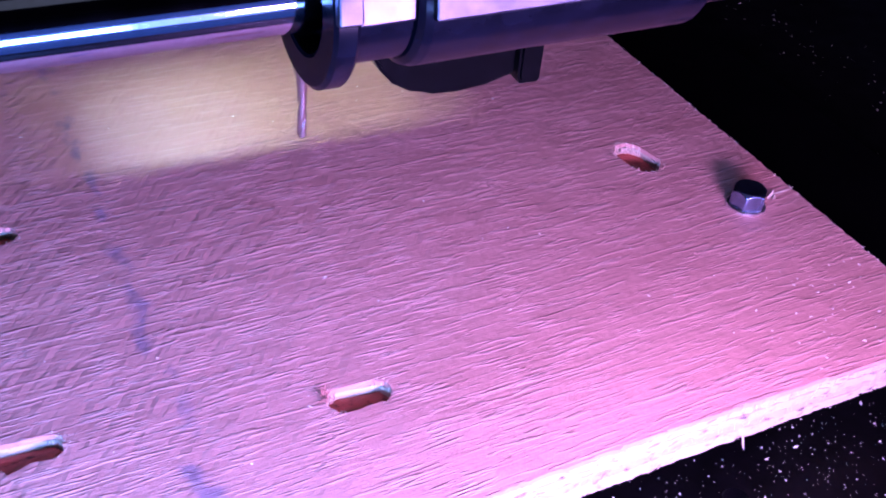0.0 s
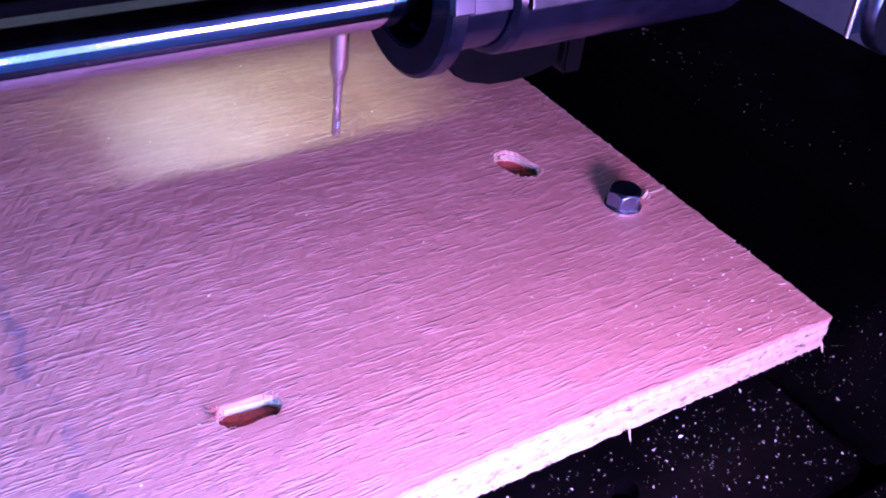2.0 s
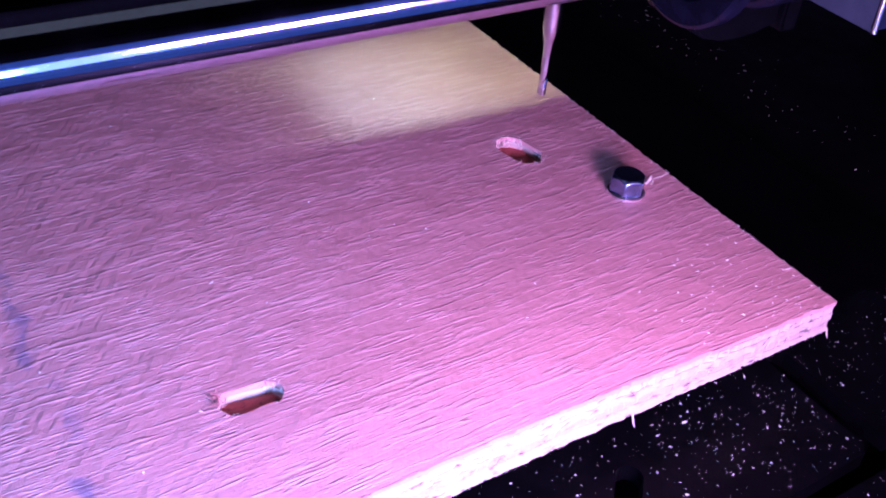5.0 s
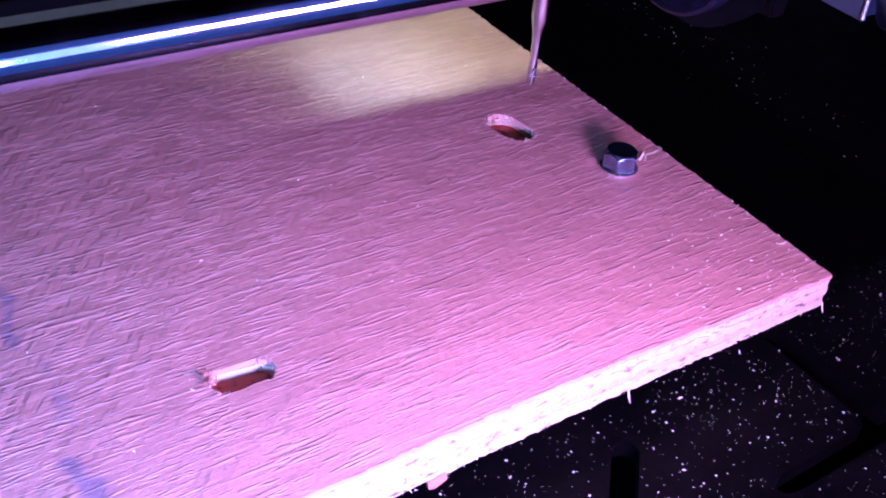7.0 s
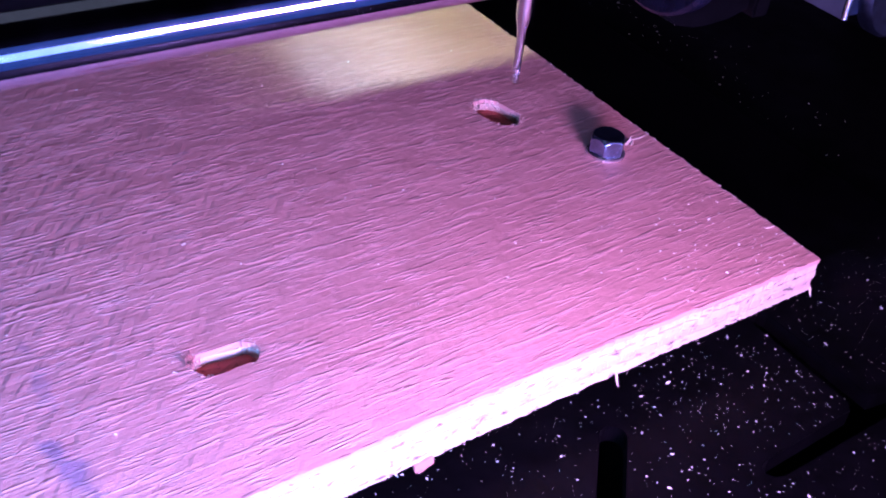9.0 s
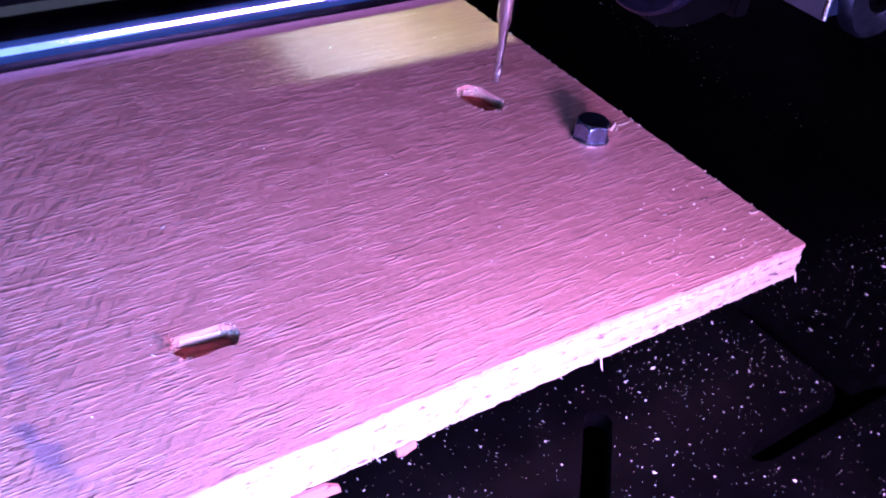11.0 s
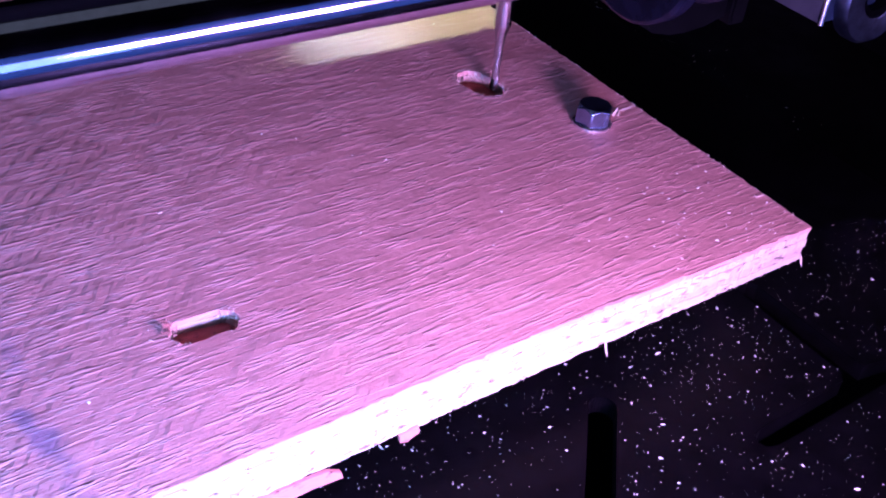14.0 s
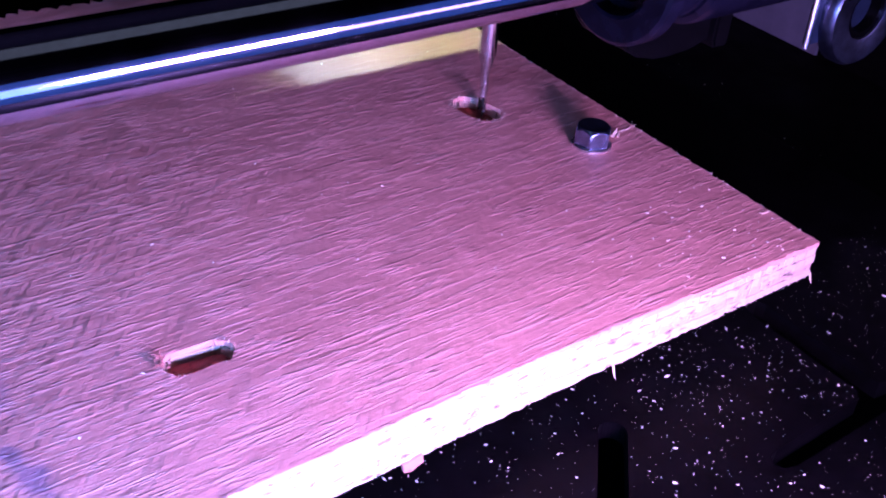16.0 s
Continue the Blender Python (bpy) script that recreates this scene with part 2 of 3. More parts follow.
# ---- the machine's base, walls and ceiling ----
BED_TOP = -1.53
FLOOR = -3.0
base = part("floor", box(bmesh.new(), -60, 15.1, -6, 60, FLOOR - 1, FLOOR, 0.0), BASE_BLACK)
tagged(base, "matt black machine base panel scattered with sawdust", "base panel", kind="structure")
panel = part("trim", box(bmesh.new(), 15.0, 15.1, 10.9, 60, FLOOR, 1.5), PANEL)
tagged(panel, "pale grey panel along the foot of the enclosure", "panel", kind="structure")
for nm, b in (("wall_east", (15.1, 16.1, -45, 60, -31, 40)), ("wall_north", (-60, 15.1, 60, 61, -31, 40)), ("wall_west", (-61, -60, -45, 60, -31, 40)), ("wall_south", (-60, 15.1, -46, -45, -31, 40))):
    tagged(part(nm, box(bmesh.new(), *b), BASE_BLACK), "dark enclosure wall in shadow", "wall", kind="structure")
tagged(part("ground", box(bmesh.new(), -60, 15.1, -45, 60, -32, -31), BASE_BLACK), "dark floor under the machine", "floor", kind="structure")
tagged(part("ceiling", box(bmesh.new(), -61, 16.1, -46, 61, 40, 41), CEILING), "plain grey ceiling above the machine", "ceiling", kind="structure")

# ---- the moving bed ----
rng = random.Random(5)
bed = thing("machine_bed", "black painted machine bed plate dusted with pale sawdust", "machine bed")
slot = oblong(-4.72, -1.01, 1.05, 0.20, 48, rng, 0.0)
angle_slot = [(-0.42, 0.55), (-0.34, 0.70), (-0.20, 0.76), (-0.06, 0.70), (0.0, 0.55), (0.0, -1.62), (0.5, -1.68), (0.62, -1.85), (0.5, -2.02), (-2.45, -2.12), (-2.62, -2.06), (-2.68, -1.94), (-2.6, -1.82), (-2.45, -1.78), (-0.56, -1.68), (-0.44, -1.55)]
plate = slab([(-26, -5.2), (4.6, -5.2), (4.6, 16), (-26, 16)], [slot, angle_slot], BED_TOP - 0.3, BED_TOP)
part("plate", plate, BED_BLACK, bed)
lip = box(bmesh.new(), 4.6, 4.9, -5.2, 16, BED_TOP - 0.5, BED_TOP - 0.12, 0.15, 4)
part("edge_strip", lip, BASE_BLACK, bed, "rounded black edge strip")
for x, y in ((-1.12, 3.9), (-20.0, 3.9), (-1.12, 11.5), (-20.0, 11.5)):
    sp = lathe(bmesh.new(), [(BED_TOP, 0.32), (-0.672, 0.32)], Matrix.Translation((x, y, 0)), 24)
    part("spacer", sp, BLACK, bed, "round black spacer under the board", True)

# ---- the plywood board ----
board = thing("plywood_board", "sheet of plywood with raised grain and routed slots", "board")
HOLES = ((-8.96, 2.06, 0.45, 0.205, -4), (-2.08, 5.78, 0.49, 0.30, 100), (-13.10, 2.62, 0.47, 0.205, -4), (-12.95, 7.12, 0.47, 0.205, -4))
LAYERS = ((-0.08, 0.0), (-0.225, -0.08), (-0.37, -0.225), (-0.515, -0.37), (-0.66, -0.515))


def bow(x):
    """The sawn front edge drifts outwards away from the corner."""
    return -0.028 * min(max(-x - 5.0, 0.0), 7.0)


for k, (z0, z1) in enumerate(LAYERS):
    rng = random.Random(20 + k)
    inset = (0.0, 0.012, 0.0, 0.016, 0.004)[k]
    outline = rough_rect(-24.0, 0.0 - inset, inset, 12.85, 0.09, 0.010 + 0.004 * (k % 2), rng, 0.08)
    holes = [oblong(x, y, h - inset, r - inset, a, rng, sag=0.07 if r < 0.25 else 0.0) for x, y, h, r, a in HOLES] if k < 3 else []
    outline = [(x, y + bow(x) if y < 1 else y) for x, y in outline]
    sheet = slab(outline, holes, z0, z1)
    if k == 4:
        for v in sheet.verts:
            if v.co.z < z1 - 0.01:
                v.co.z = -0.61 + 0.025 * max(v.co.x, -12) - 0.7 * bow(v.co.x)
    part("face_veneer" if k == 0 else "ply", sheet, (VENEER, PLY_A, PLY_A, PLY_B, PLY_A)[k], board, "raised-grain face veneer with blue marker line" if k == 0 else "")

# plates added above the true slot floors, red in place of bounced light
for x, y, h, r, a in HOLES:
    rng = random.Random(77)
    part("slot_floor", slab(oblong(x, y, h + 0.01, r + 0.01, a, rng, sag=0.07 if r < 0.25 else 0.0), [], -0.24, -0.21), SLOT_BOUNCE, board, "added slot bottom coloured red for bounced light")

# ---- bolt with washer ----
bolt = thing("hex_bolt", "zinc-plated hex bolt and washer clamping the board", "bolt", at=(-1.12, 3.88, 0))
part("washer", lathe(bmesh.new(), [(0, 0.335), (0.04, 0.335), (0.06, 0.31), (0.06, 0.05)], Matrix.Identity(4), 40), BRUSHED, bolt, "thin bright washer", True)


def hex_head(z0, z1, across, turn, steps=72):
    """A hexagon head whose corners are turned off in a cone at the top."""
    bm = bmesh.new()
    flat, tip = across / 2, across / 2 / math.cos(math.pi / 6)

    def ring(z, cap):
        out = []
        for k in range(steps):
            a = 2 * math.pi * k / steps
            b = (a + math.pi / 6) % (math.pi / 3) - math.pi / 6
            r = min(flat / math.cos(b), cap)
            out.append(bm.verts.new((r * math.cos(a + turn), r * math.sin(a + turn), z)))
        return out

    rings = [ring(z0, tip * 0.97), ring(z0 + 0.015, tip)]
    for k in range(7):
        f = k / 6
        rings.append(ring(z1 - 0.062 + 0.062 * f, tip + (flat * 0.93 - tip) * f))
    rings.append(ring(z1 - 0.012, flat * 0.74))
    for p, q in zip(rings, rings[1:]):
        for k in range(steps):
            bm.faces.new((p[k], p[(k + 1) % steps], q[(k + 1) % steps], q[k]))
    bm.faces.new(rings[-1])
    return bm


part("head", hex_head(0.06, 0.365, 0.55, radians(12)), ZINC, bolt, smooth=True)

# ---- gantry rod ----
ROD_Y, ROD_Z = 1.50, 5.66
rod = thing("gantry_rod", "polished steel guide rod across the machine", "guide rod")
part("shaft", lathe(bmesh.new(), [(-40, 0.415), (14, 0.415)], along_x(0, ROD_Y, ROD_Z), 96), CHROME, rod, smooth=True)

# ---- rod end bearing ----
end = thing("end_bearing", "dark end bearing block of the gantry with a round bore", "bearing block")
# the face's blue is a reflected sheen put into its base colour
part("block", box(bmesh.new(), 3.72, 6.6, 3.42, 3.54, 2.42, 6.2, 0.03, 2), BLUE_SHEEN, end, "dark block face tinted for reflected blue light", True)
tilt = Matrix.Translation((3.64, 3.38, 2.40)) @ Matrix.Shear("XY", 4, (0.075, 0.075))
part("edge_strip", lathe(bmesh.new(), [(0, 0.03), (0.02, 0.055), (3.8, 0.055)], tilt, 32), BRUSHED, end, "polished bright vertical edge", True)
part("bearing_tube", lathe(bmesh.new(), [(0, 0.52), (-0.02, 0.58), (-0.02, 0.98), (0.06, 1.04), (0.28, 1.04), (0.28, 0.52), (0, 0.52)], along_y(4.95, 3.16, 2.95), 48, False), ANODISED, end, smooth=True)
part("bore_liner", lathe(bmesh.new(), [(0.05, 0.52), (0.05, 0.40), (0.27, 0.40), (0.27, 0.02)], along_y(4.95, 3.16, 2.95), 40, False), BLACK_MATT, end, smooth=True)

# ---- carriage, keyed along the rod ----
carriage = thing("tool_carriage", "black tool carriage sliding on the guide rod", "carriage")


def turned(profile):
    """A part turned round the guide rod's axis."""
    return lathe(bmesh.new(), profile, along_x(0, ROD_Y, ROD_Z), 96, False)


part("neck", turned([(-1.25, 0.5), (-1.25, 0.80), (-0.58, 0.80), (-0.54, 0.74), (-0.54, 0.5)]), BLACK, carriage, smooth=True, sharp=18)
part("bearing_housing", turned([(-0.54, 0.5), (-0.54, 0.82), (-0.49, 0.89), (-0.40, 0.92), (3.05, 0.92), (3.2, 0.80), (3.2, 0.5)]), BLACK, carriage, smooth=True, sharp=18)
part("flange", turned([(-1.48, 0.64), (-1.50, 0.68), (-1.50, 0.97), (-1.46, 1.02), (-1.27, 1.02), (-1.22, 0.97), (-1.22, 0.5)]), BLACK, carriage, smooth=True, sharp=18)


def front_flat(name, x0, x1, radius, foot, rise, lean=9.0):
    """A thin milled land on the upper front of a turned part."""
    bm = box(bmesh.new(), x0, x1, -0.09, 0.03, 0.0, rise, 0.025, 2)
    place = Matrix.Translation((0, ROD_Y - radius * 0.995, ROD_Z + foot)) @ Euler((radians(-lean), 0, 0)).to_matrix().to_4x4()
    bmesh.ops.transform(bm, matrix=place, verts=bm.verts)
    return part(name, bm, SCUFFED, carriage, "scuffed bright land")


front_flat("flange_land", -1.49, -1.23, 1.02, 0.08, 0.78)
front_flat("neck_land", -1.20, -0.58, 0.80, -0.06, 0.76)
front_flat("housing_land", -0.42, 3.0, 0.92, -0.05, 0.84)
part("bore_seal", lathe(bmesh.new(), [(-1.48, 0.64), (-1.0, 0.62), (-0.98, 0.43), (3.0, 0.43)], along_x(0, ROD_Y, ROD_Z), 48, False), BLACK_MATT, carriage, smooth=True)
part("collar", lathe(bmesh.new(), [(3.2, 0.45), (3.2, 0.66), (3.28, 0.72), (4.2, 0.72), (4.3, 0.64), (4.3, 0.45)], along_x(0, ROD_Y, ROD_Z), 48, False), BLACK, carriage, smooth=True)


def extruded(profile, y0, y1):
    bm = bmesh.new()
    a = [bm.verts.new((x, y0, z)) for x, z in profile]
    b = [bm.verts.new((x, y1, z)) for x, z in profile]
    n = len(profile)
    for k in range(n):
        bm.faces.new((a[k], a[(k + 1) % n], b[(k + 1) % n], b[k]))
    bm.faces.new(a)
    bm.faces.new(list(reversed(b)))
    bmesh.ops.bevel(bm, geom=[e for e in bm.edges if abs(e.verts[0].co.y - e.verts[1].co.y) < 0.01], offset=0.04, segments=2, affect="EDGES")
    return bm


belly = [(-0.1, 6.4), (-0.1, 3.9), (0.02, 3.66), (0.2, 3.45), (0.45, 3.30), (0.75, 3.23), (1.1, 3.21), (1.5, 3.24), (1.92, 3.31), (1.92, 6.4)]
part("body", extruded([(x - 0.12, z + 0.32) for x, z in belly], 2.5, 3.5), BLACK_MATT, carriage, smooth=True)
part("foot", extruded([(1.81, 5.0), (1.81, 3.62), (1.86, 3.52), (2.12, 3.51), (2.15, 3.57), (2.17, 5.0)], 2.4, 3.4), BLACK_MATT, carriage, smooth=True)
part("spindle", lathe(bmesh.new(), [(4.2, 0.5), (4.3, 0.6), (5.0, 0.6), (5.2, 1.5), (9.5, 1.5)], Matrix.Translation((0, 5.55, 0)), 48), BLACK, carriage, smooth=True)


def fluted_bit(x, y, tip, steps=48):
    """Stepped shank with two spiral flutes ground into the slim end."""
    bm = bmesh.new()
    rings = []
    for k in range(61):
        z = 0.78 * k / 60
        ring = []
        for i in range(steps):
            a = 2 * math.pi * i / steps
            cut = max(0.0, math.cos(2 * (a - 5.5 * z)) - 0.25) * (1 - max(0.0, z - 0.6) / 0.18)
            ring.append(bm.verts.new((x + (0.074 - 0.024 * cut) * math.cos(a), y + (0.074 - 0.024 * cut) * math.sin(a), tip + z)))
        rings.append(ring)
    for z, r in ((1.0, 0.092), (1.2, 0.145), (1.25, 0.15), (3.2, 0.15)):
        rings.append([bm.verts.new((x + r * math.cos(2 * math.pi * i / steps), y + r * math.sin(2 * math.pi * i / steps), tip + z)) for i in range(steps)])
    for p, q in zip(rings, rings[1:]):
        for i in range(steps):
            bm.faces.new((p[i], p[(i + 1) % steps], q[(i + 1) % steps], q[i]))
    bm.faces.new(rings[0])
    return bm


part("milling_bit", fluted_bit(0, 5.55, 1.262), STEEL, carriage, "slim steel milling bit with spiral flutes and stepped shank", True)
# unseen plates, lip and tube added to trim the lamp's pool of light
part("front_mask", box(bmesh.new(), -2.3, 2.3, 7.58, 7.70, 2.5, 9.0, 0.02), BLACK_MATT, carriage)
part("lip", box(bmesh.new(), -4.4, 4.4, 7.58, 7.70, 2.0, 2.7, 0.02), BLACK_MATT, carriage)
part("top_mask", box(bmesh.new(), -2.3, 2.3, 7.70, 9.8, 6.1, 6.25, 0.03), BLACK_MATT, carriage)
for x in (-2.13, 2.3):
    part("side_mask", box(bmesh.new(), x, x + 0.1, 7.70, 9.8, 2.9, 6.25, 0.02), BLACK_MATT, carriage)
part("rear_mask", box(bmesh.new(), -2.13, 2.4, 9.8, 9.9, 2.9, 6.25, 0.02), BLACK_MATT, carriage)
part("lamp_lens", box(bmesh.new(), -0.5, 1.9, 7.9, 9.3, 6.0, 6.08, 0.02), LENS_WARM, carriage, "glowing warm white lamp lens")
part("spot_mask", lathe(bmesh.new(), [(6.1, 0.62), (6.1, 0.68), (4.0, 0.68), (4.0, 0.62), (6.1, 0.62)], Matrix.Translation((-1.22, 8.5, 0)), 32, False), BLACK_MATT, carriage, smooth=True)
part("spot_lens", lathe(bmesh.new(), [(6.08, 0.5), (6.0, 0.48)], Matrix.Translation((-1.22, 8.5, 0)), 24), LENS_COOL, carriage, "glowing cool white lamp lens")


# ---- sawdust and torn fibres ----
def chips(name, label, places, sizes, rng, material=DUST):
    """Loose flat chips, each a small uneven prism lying on its support."""
    verts, faces = [], []
    for (x, y, z), s in zip(places, sizes):
        n = rng.choice((3, 4, 4, 5))
        turn, long = rng.uniform(0, 6.28), rng.uniform(1.0, 2.6)
        c, q = math.cos(turn), math.sin(turn)
        base, h = len(verts), s * rng.uniform(0.3, 0.8)
        ring = []
        for k in range(n):
            a = 2 * math.pi * k / n
            r = s * rng.uniform(0.45, 1.4)
            u, v = r * long * math.cos(a), r * math.sin(a)
            ring.append((x + c * u - q * v, y + q * u + c * v))
        verts += [(a * CM, b * CM, z * CM) for a, b in ring] + [(a * CM, b * CM, (z + h * rng.uniform(0.6, 1.2)) * CM) for a, b in ring]
        faces.append([base + n + k for k in range(n)])
        faces += [[base + k, base + (k + 1) % n, base + n + (k + 1) % n, base + n + k] for k in range(n)]
    me = bpy.data.meshes.new(name)
    me.from_pydata(verts, [], faces)
    me.materials.append(material)
    return tagged(new(name, me), label, "sawdust", kind="stuff")


rng = random.Random(11)


def clear(x, y):
    """Not over the slots of the bed."""
    if -0.42 < x < 0.05 and -2.1 < y < 0.76 or -2.7 < x < 0.62 and -2.12 < y < -1.65:
        return False
    u, v = (x + 4.72), (y + 1.01)
    c, q = math.cos(radians(48)), math.sin(radians(48))
    return not (abs(c * u + q * v) < 1.1 and abs(-q * u + c * v) < 0.24)


spots, sizes = [], []
while len(spots) < 3700:
    k = rng.random()
    if k < 0.05:
        x, y = rng.gauss(-2.0, 1.3), rng.gauss(-0.1, 0.7)
        s = abs(rng.gauss(0, 0.0022)) + 0.0022
    elif k < 0.84:
        x, y = rng.uniform(-11, 4.2), rng.uniform(-5, 1.2)
        s = abs(rng.gauss(0, 0.0022)) + 0.0013
    elif k < 0.93:
        x, y = rng.uniform(-9, 4.2), rng.uniform(-4.8, 1.0)
        s = abs(rng.gauss(0, 0.003)) + 0.004
    elif k < 0.985:
        x, y = rng.uniform(-9, 4.2), rng.uniform(-4.8, 1.0)
        s = abs(rng.gauss(0, 0.004)) + 0.0075
    else:
        x, y = rng.uniform(-8, 4.0), rng.uniform(-4.5, 1.0)
        s = rng.uniform(0.013, 0.022)
    if clear(x, y):
        spots.append((x, y, BED_TOP))
        sizes.append(s)
bed_dust = chips("sawdust", "pale sawdust chips scattered over the black bed", spots, sizes, rng)
spots, sizes = [], []
for _ in range(70):
    a = rng.random()
    spots.append((9.0 + rng.gauss(0, 0.55), 15.5 - 9 * a + rng.gauss(0, 0.6), FLOOR))
    sizes.append(abs(rng.gauss(0, 0.006)) + 0.006)
for _ in range(26):
    spots.append((rng.uniform(5.5, 12), rng.uniform(2, 18), FLOOR))
    sizes.append(abs(rng.gauss(0, 0.006)) + 0.006)
base_dust = chips("sawdust", "sawdust chips lying on the dark base panel", spots, sizes, rng)
spots, sizes = [], []
for _ in range(200):
    k = rng.random()
    if k < 0.5:
        x, y = -abs(rng.gauss(0, 1.6)) - 0.03, abs(rng.gauss(0.6, 1.5)) + 0.03
    else:
        x, y = rng.uniform(-16, -0.1), rng.uniform(0.1, 12.7)
    if all(math.hypot(x - hx_, y - hy_) > 0.65 for hx_, hy_, *_r in HOLES):
        spots.append((x, y, 0.0))
        sizes.append(abs(rng.gauss(0, 0.006)) + 0.0035)
board_dust = chips("sawdust", "fine sawdust specks lying on the plywood", spots, sizes, rng)


def splinters(bm, rows):
    """Thin tapered fibres: start, end, width."""
    for a, b, w in rows:
        a, b = Vector(a), Vector(b)
        d = (b - a).normalized()
        side = d.cross(Vector((0.3, 0.2, 1))).normalized() * w
        up = d.cross(side).normalized() * w
        mid = a.lerp(b, 0.55) + up * 0.8
        ra = [bm.verts.new(a + v) for v in (side, up, -side, -up)]
        rm = [bm.verts.new(mid + v * 0.8) for v in (side, up, -side, -up)]
        tip = bm.verts.new(b)
        for k in range(4):
            bm.faces.new((ra[k], ra[(k + 1) % 4], rm[(k + 1) % 4], rm[k]))
            bm.faces.new((rm[k], rm[(k + 1) % 4], tip))
        bm.faces.new(ra)
    return bm


rng = random.Random(31)
for x, y, h, r, turn in HOLES:
    rows = []
    c, q = math.cos(radians(turn)), math.sin(radians(turn))
    for _ in range(130 if r > 0.25 else 46):
        a = rng.uniform(0, 6.283)
        u, v = (h - r) * (1 if math.cos(a) > 0 else -1) + r * math.cos(a), r * math.sin(a)
        o = rng.uniform(0.01, 0.08)
        k = 1 + o / r
        w, e = (h - r) * (1 if math.cos(a) > 0 else -1) + r * k * math.cos(a), r * k * math.sin(a)
        p0 = (x + c * u - q * v, y + q * u + c * v, -0.02)
        p1 = (x + c * w - q * e, y + q * w + c * e, rng.uniform(0.0, 0.03))
        rows.append((p0, p1, rng.uniform(0.003, 0.009)))
    for _ in range(220 if r > 0.25 else 60):
        a = rng.uniform(0, 6.283)
        e_ = (h - r) * (1 if math.cos(a) > 0 else -1)
        u, v = e_ + r * math.cos(a), r * math.sin(a)
        k = 1 - rng.uniform(0.02, 0.16)
        w, e = e_ + r * k * math.cos(a + 0.1), r * k * math.sin(a + 0.1)
        z = rng.uniform(-0.34, -0.06)
        rows.append(((x + c * u - q * v, y + q * u + c * v, z), (x + c * w - q * e, y + q * w + c * e, z + rng.uniform(0.02, 0.12)), rng.uniform(0.006, 0.018)))
    part("torn_rim", splinters(bmesh.new(), rows), FIBRE, board, "torn pale fibres round a routed slot")
rows = []
for _ in range(46):
    u, v = rng.gauss(-9.38, 0.04), rng.gauss(2.20, 0.05)
    rows.append(((u, v, -0.01), (u + rng.gauss(-0.03, 0.04), v + rng.gauss(0.03, 0.04), rng.uniform(0.02, 0.08)), rng.uniform(0.006, 0.013)))
part("torn_tuft", splinters(bmesh.new(), rows), FLAP_RED, board, "reddish tuft of torn veneer")
rows = [((-0.50, 4.0, -0.01), (-0.02, 4.0, 0.03), 0.016), ((-0.62, 3.93, -0.01), (-0.42, 4.02, 0.09), 0.04), ((-0.45, 3.95, 0.0), (-0.58, 3.83, 0.05), 0.03), ((-0.20, 0.98, 0.0), (-0.02, 0.93, 0.05), 0.012)]
for _ in range(90):
    y = rng.uniform(0.05, 12.6)
    rows.append(((-0.03, y, -0.02), (rng.uniform(-0.02, 0.03), y + rng.gauss(0, 0.05), rng.uniform(0.0, 0.035)), rng.uniform(0.008, 0.02)))
for _ in range(120):
    y = rng.uniform(0.1, 12.6)
    rows.append(((-0.03, y, -0.02 - 0.3 * rng.random()), (rng.uniform(0.01, 0.05), y + rng.gauss(0, 0.06), rng.uniform(-0.4, 0.02)), rng.uniform(0.006, 0.016)))
part("splintered_edge", splinters(bmesh.new(), rows), FIBRE, board, "pale splinters along the sawn edge")
rows = [((-3.99, -0.005, -0.70), (-3.90, -0.03, -0.99), 0.018), ((0.0, -0.0, -0.56), (0.10, -0.02, -0.80), 0.018), ((0.0, -0.0, -0.56), (0.04, -0.03, -0.72), 0.014)]
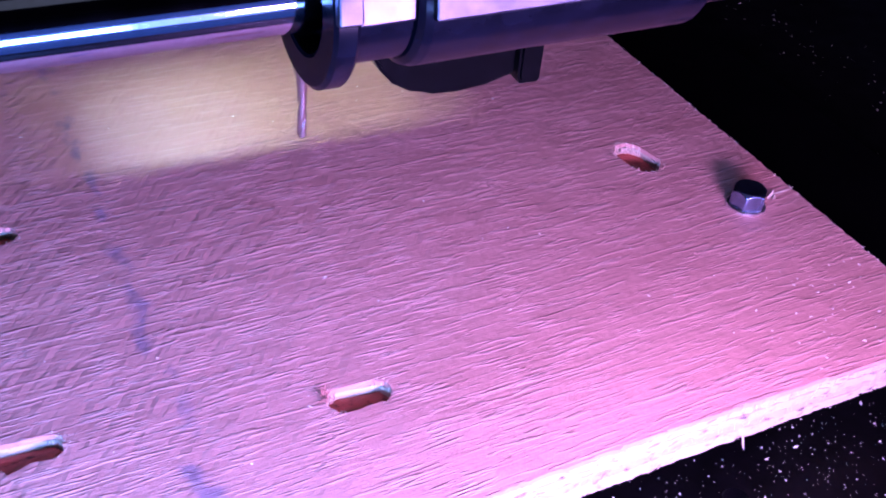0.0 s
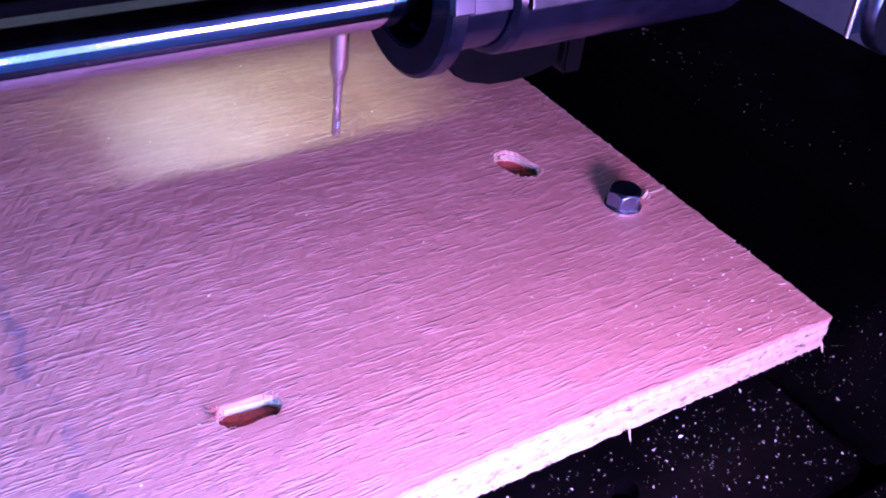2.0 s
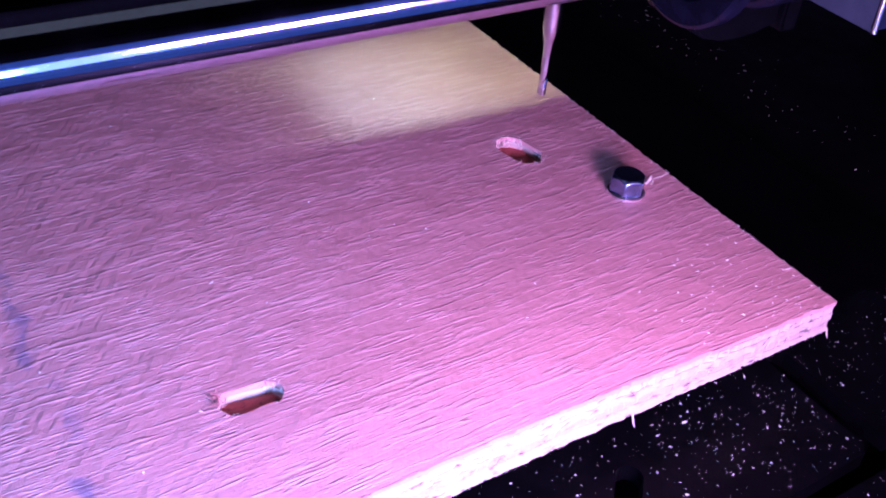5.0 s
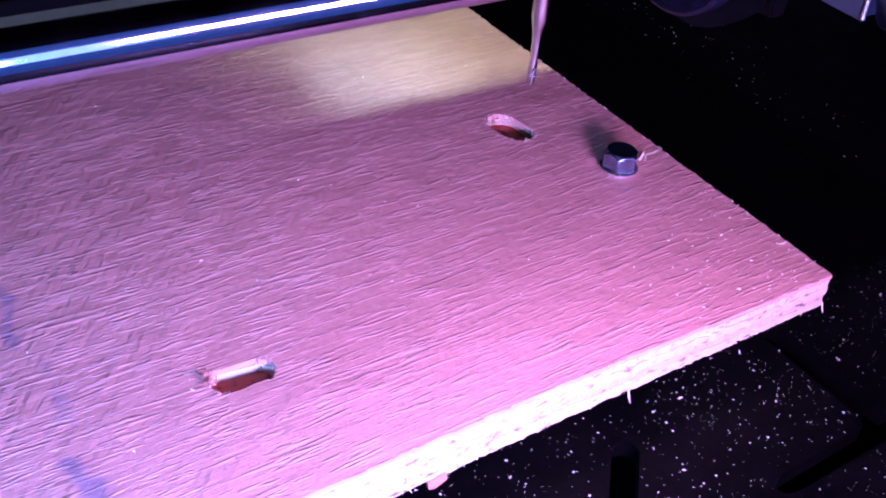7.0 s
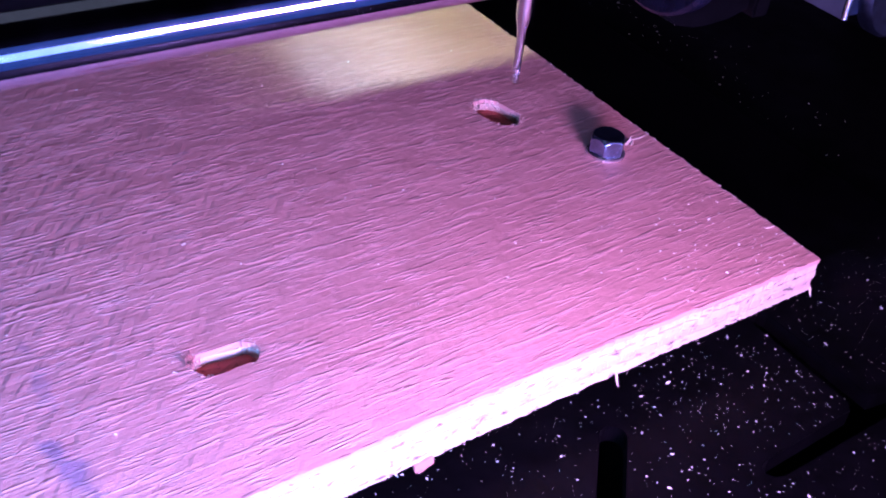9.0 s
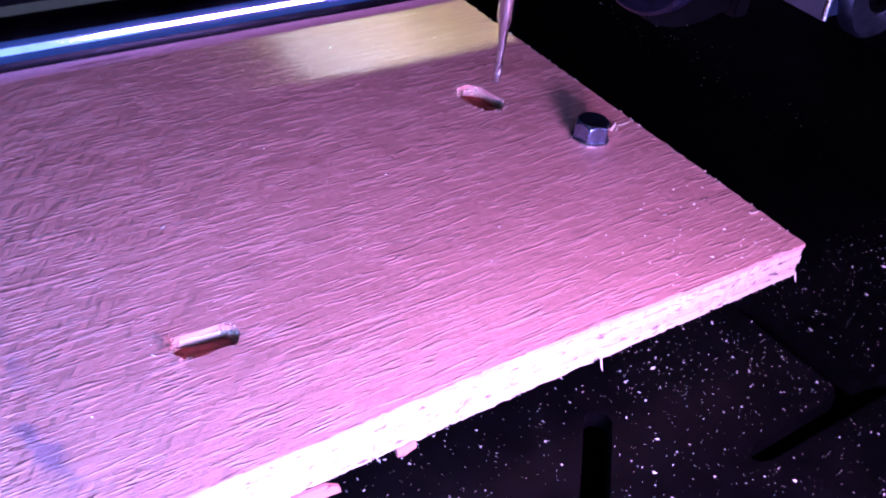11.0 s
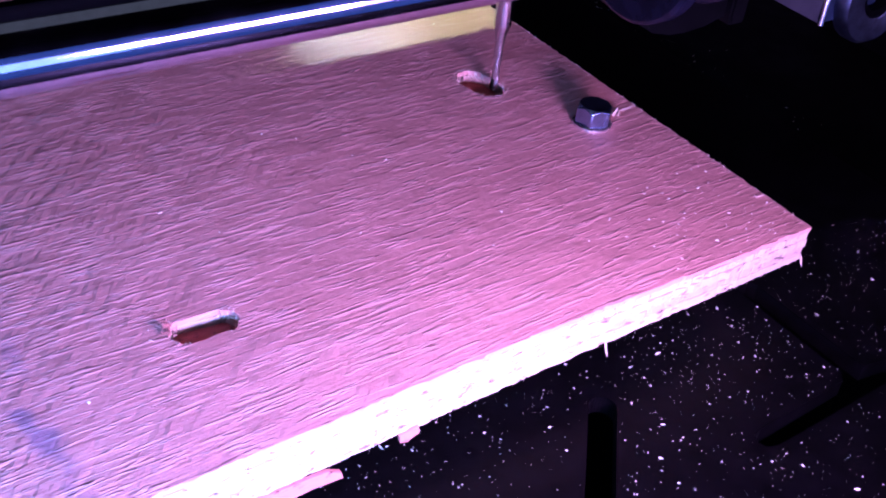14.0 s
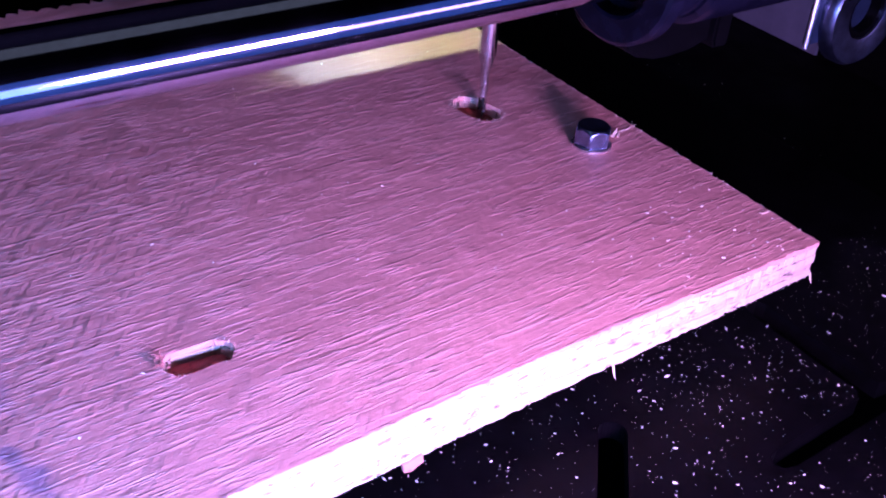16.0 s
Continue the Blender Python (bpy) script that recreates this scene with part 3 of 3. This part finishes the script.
for _ in range(300):
    x = rng.uniform(-14, -0.05)
    z = -0.61 + 0.025 * max(x, -12) - 0.7 * bow(x)
    rows.append(((x, 0.03 + bow(x), z + 0.03), (x + rng.gauss(0, 0.03), bow(x) + rng.uniform(-0.02, 0.02), z - abs(rng.gauss(0, 0.012))), rng.uniform(0.005, 0.012)))
for _ in range(260):
    x = rng.uniform(-14, -0.02)
    rows.append(((x, 0.03 + bow(x), rng.uniform(-0.6, -0.02)), (x + rng.gauss(0, 0.1), bow(x) + rng.uniform(-0.02, 0.0), rng.uniform(-0.6, 0.0)), rng.uniform(0.002, 0.005)))
part("fuzzy_edge", splinters(bmesh.new(), rows), FIBRE, board, "fuzzy pale fibres along the front edge")
# loose flaps of the lower veneer
for pts in ([(-7.40, -0.74), (-7.12, -0.70), (-7.10, -0.83), (-7.2, -0.86), (-7.28, -0.90), (-7.38, -0.87)], [(-9.45, -0.74), (-8.42, -0.80), (-8.22, -0.92), (-8.2, -1.02), (-8.42, -1.0), (-8.6, -0.98), (-9.0, -1.0), (-9.5, -0.98)]):
    bm = bmesh.new()
    fr = [bm.verts.new((x, bow(x) - 0.03 - 0.05 * (-0.74 - z), z)) for x, z in pts]
    bk = [bm.verts.new((x, bow(x) + 0.02, z)) for x, z in pts]
    n = len(pts)
    for k in range(n):
        bm.faces.new((fr[k], fr[(k + 1) % n], bk[(k + 1) % n], bk[k]))
    bm.faces.new(fr)
    bm.faces.new(list(reversed(bk)))
    part("veneer_flap", bm, FLAP_RED, board, "torn flap of reddish lower veneer")


# ---- movements ----
def lift(t):
    return min(max((t - 5.22) * 0.1435, 0.0), 1.492)


def slide(t):
    return min(-8.17 + 1.248 * t, -1.97)


def shift(t):
    if t < 15.52:
        return max(0.91 - 0.19 * t, 0.0)
    return min((t - 15.52) * 0.5, 0.24)


def motions():
    times = [k / 4 for k in range(65)]
    for ob in (bed, board, bolt, bed_dust, board_dust):
        home = ob.matrix_world.copy()
        walk(ob, [(t, Matrix.Translation((0, 0, lift(t) * CM)) @ home) for t in times])
    for ob in (rod, end):
        walk(ob, [(t, Matrix.Translation((0, shift(t) * CM, 0))) for t in times])
    walk(carriage, [(t, Matrix.Translation((slide(t) * CM, shift(t) * CM, 0))) for t in times])


motions()
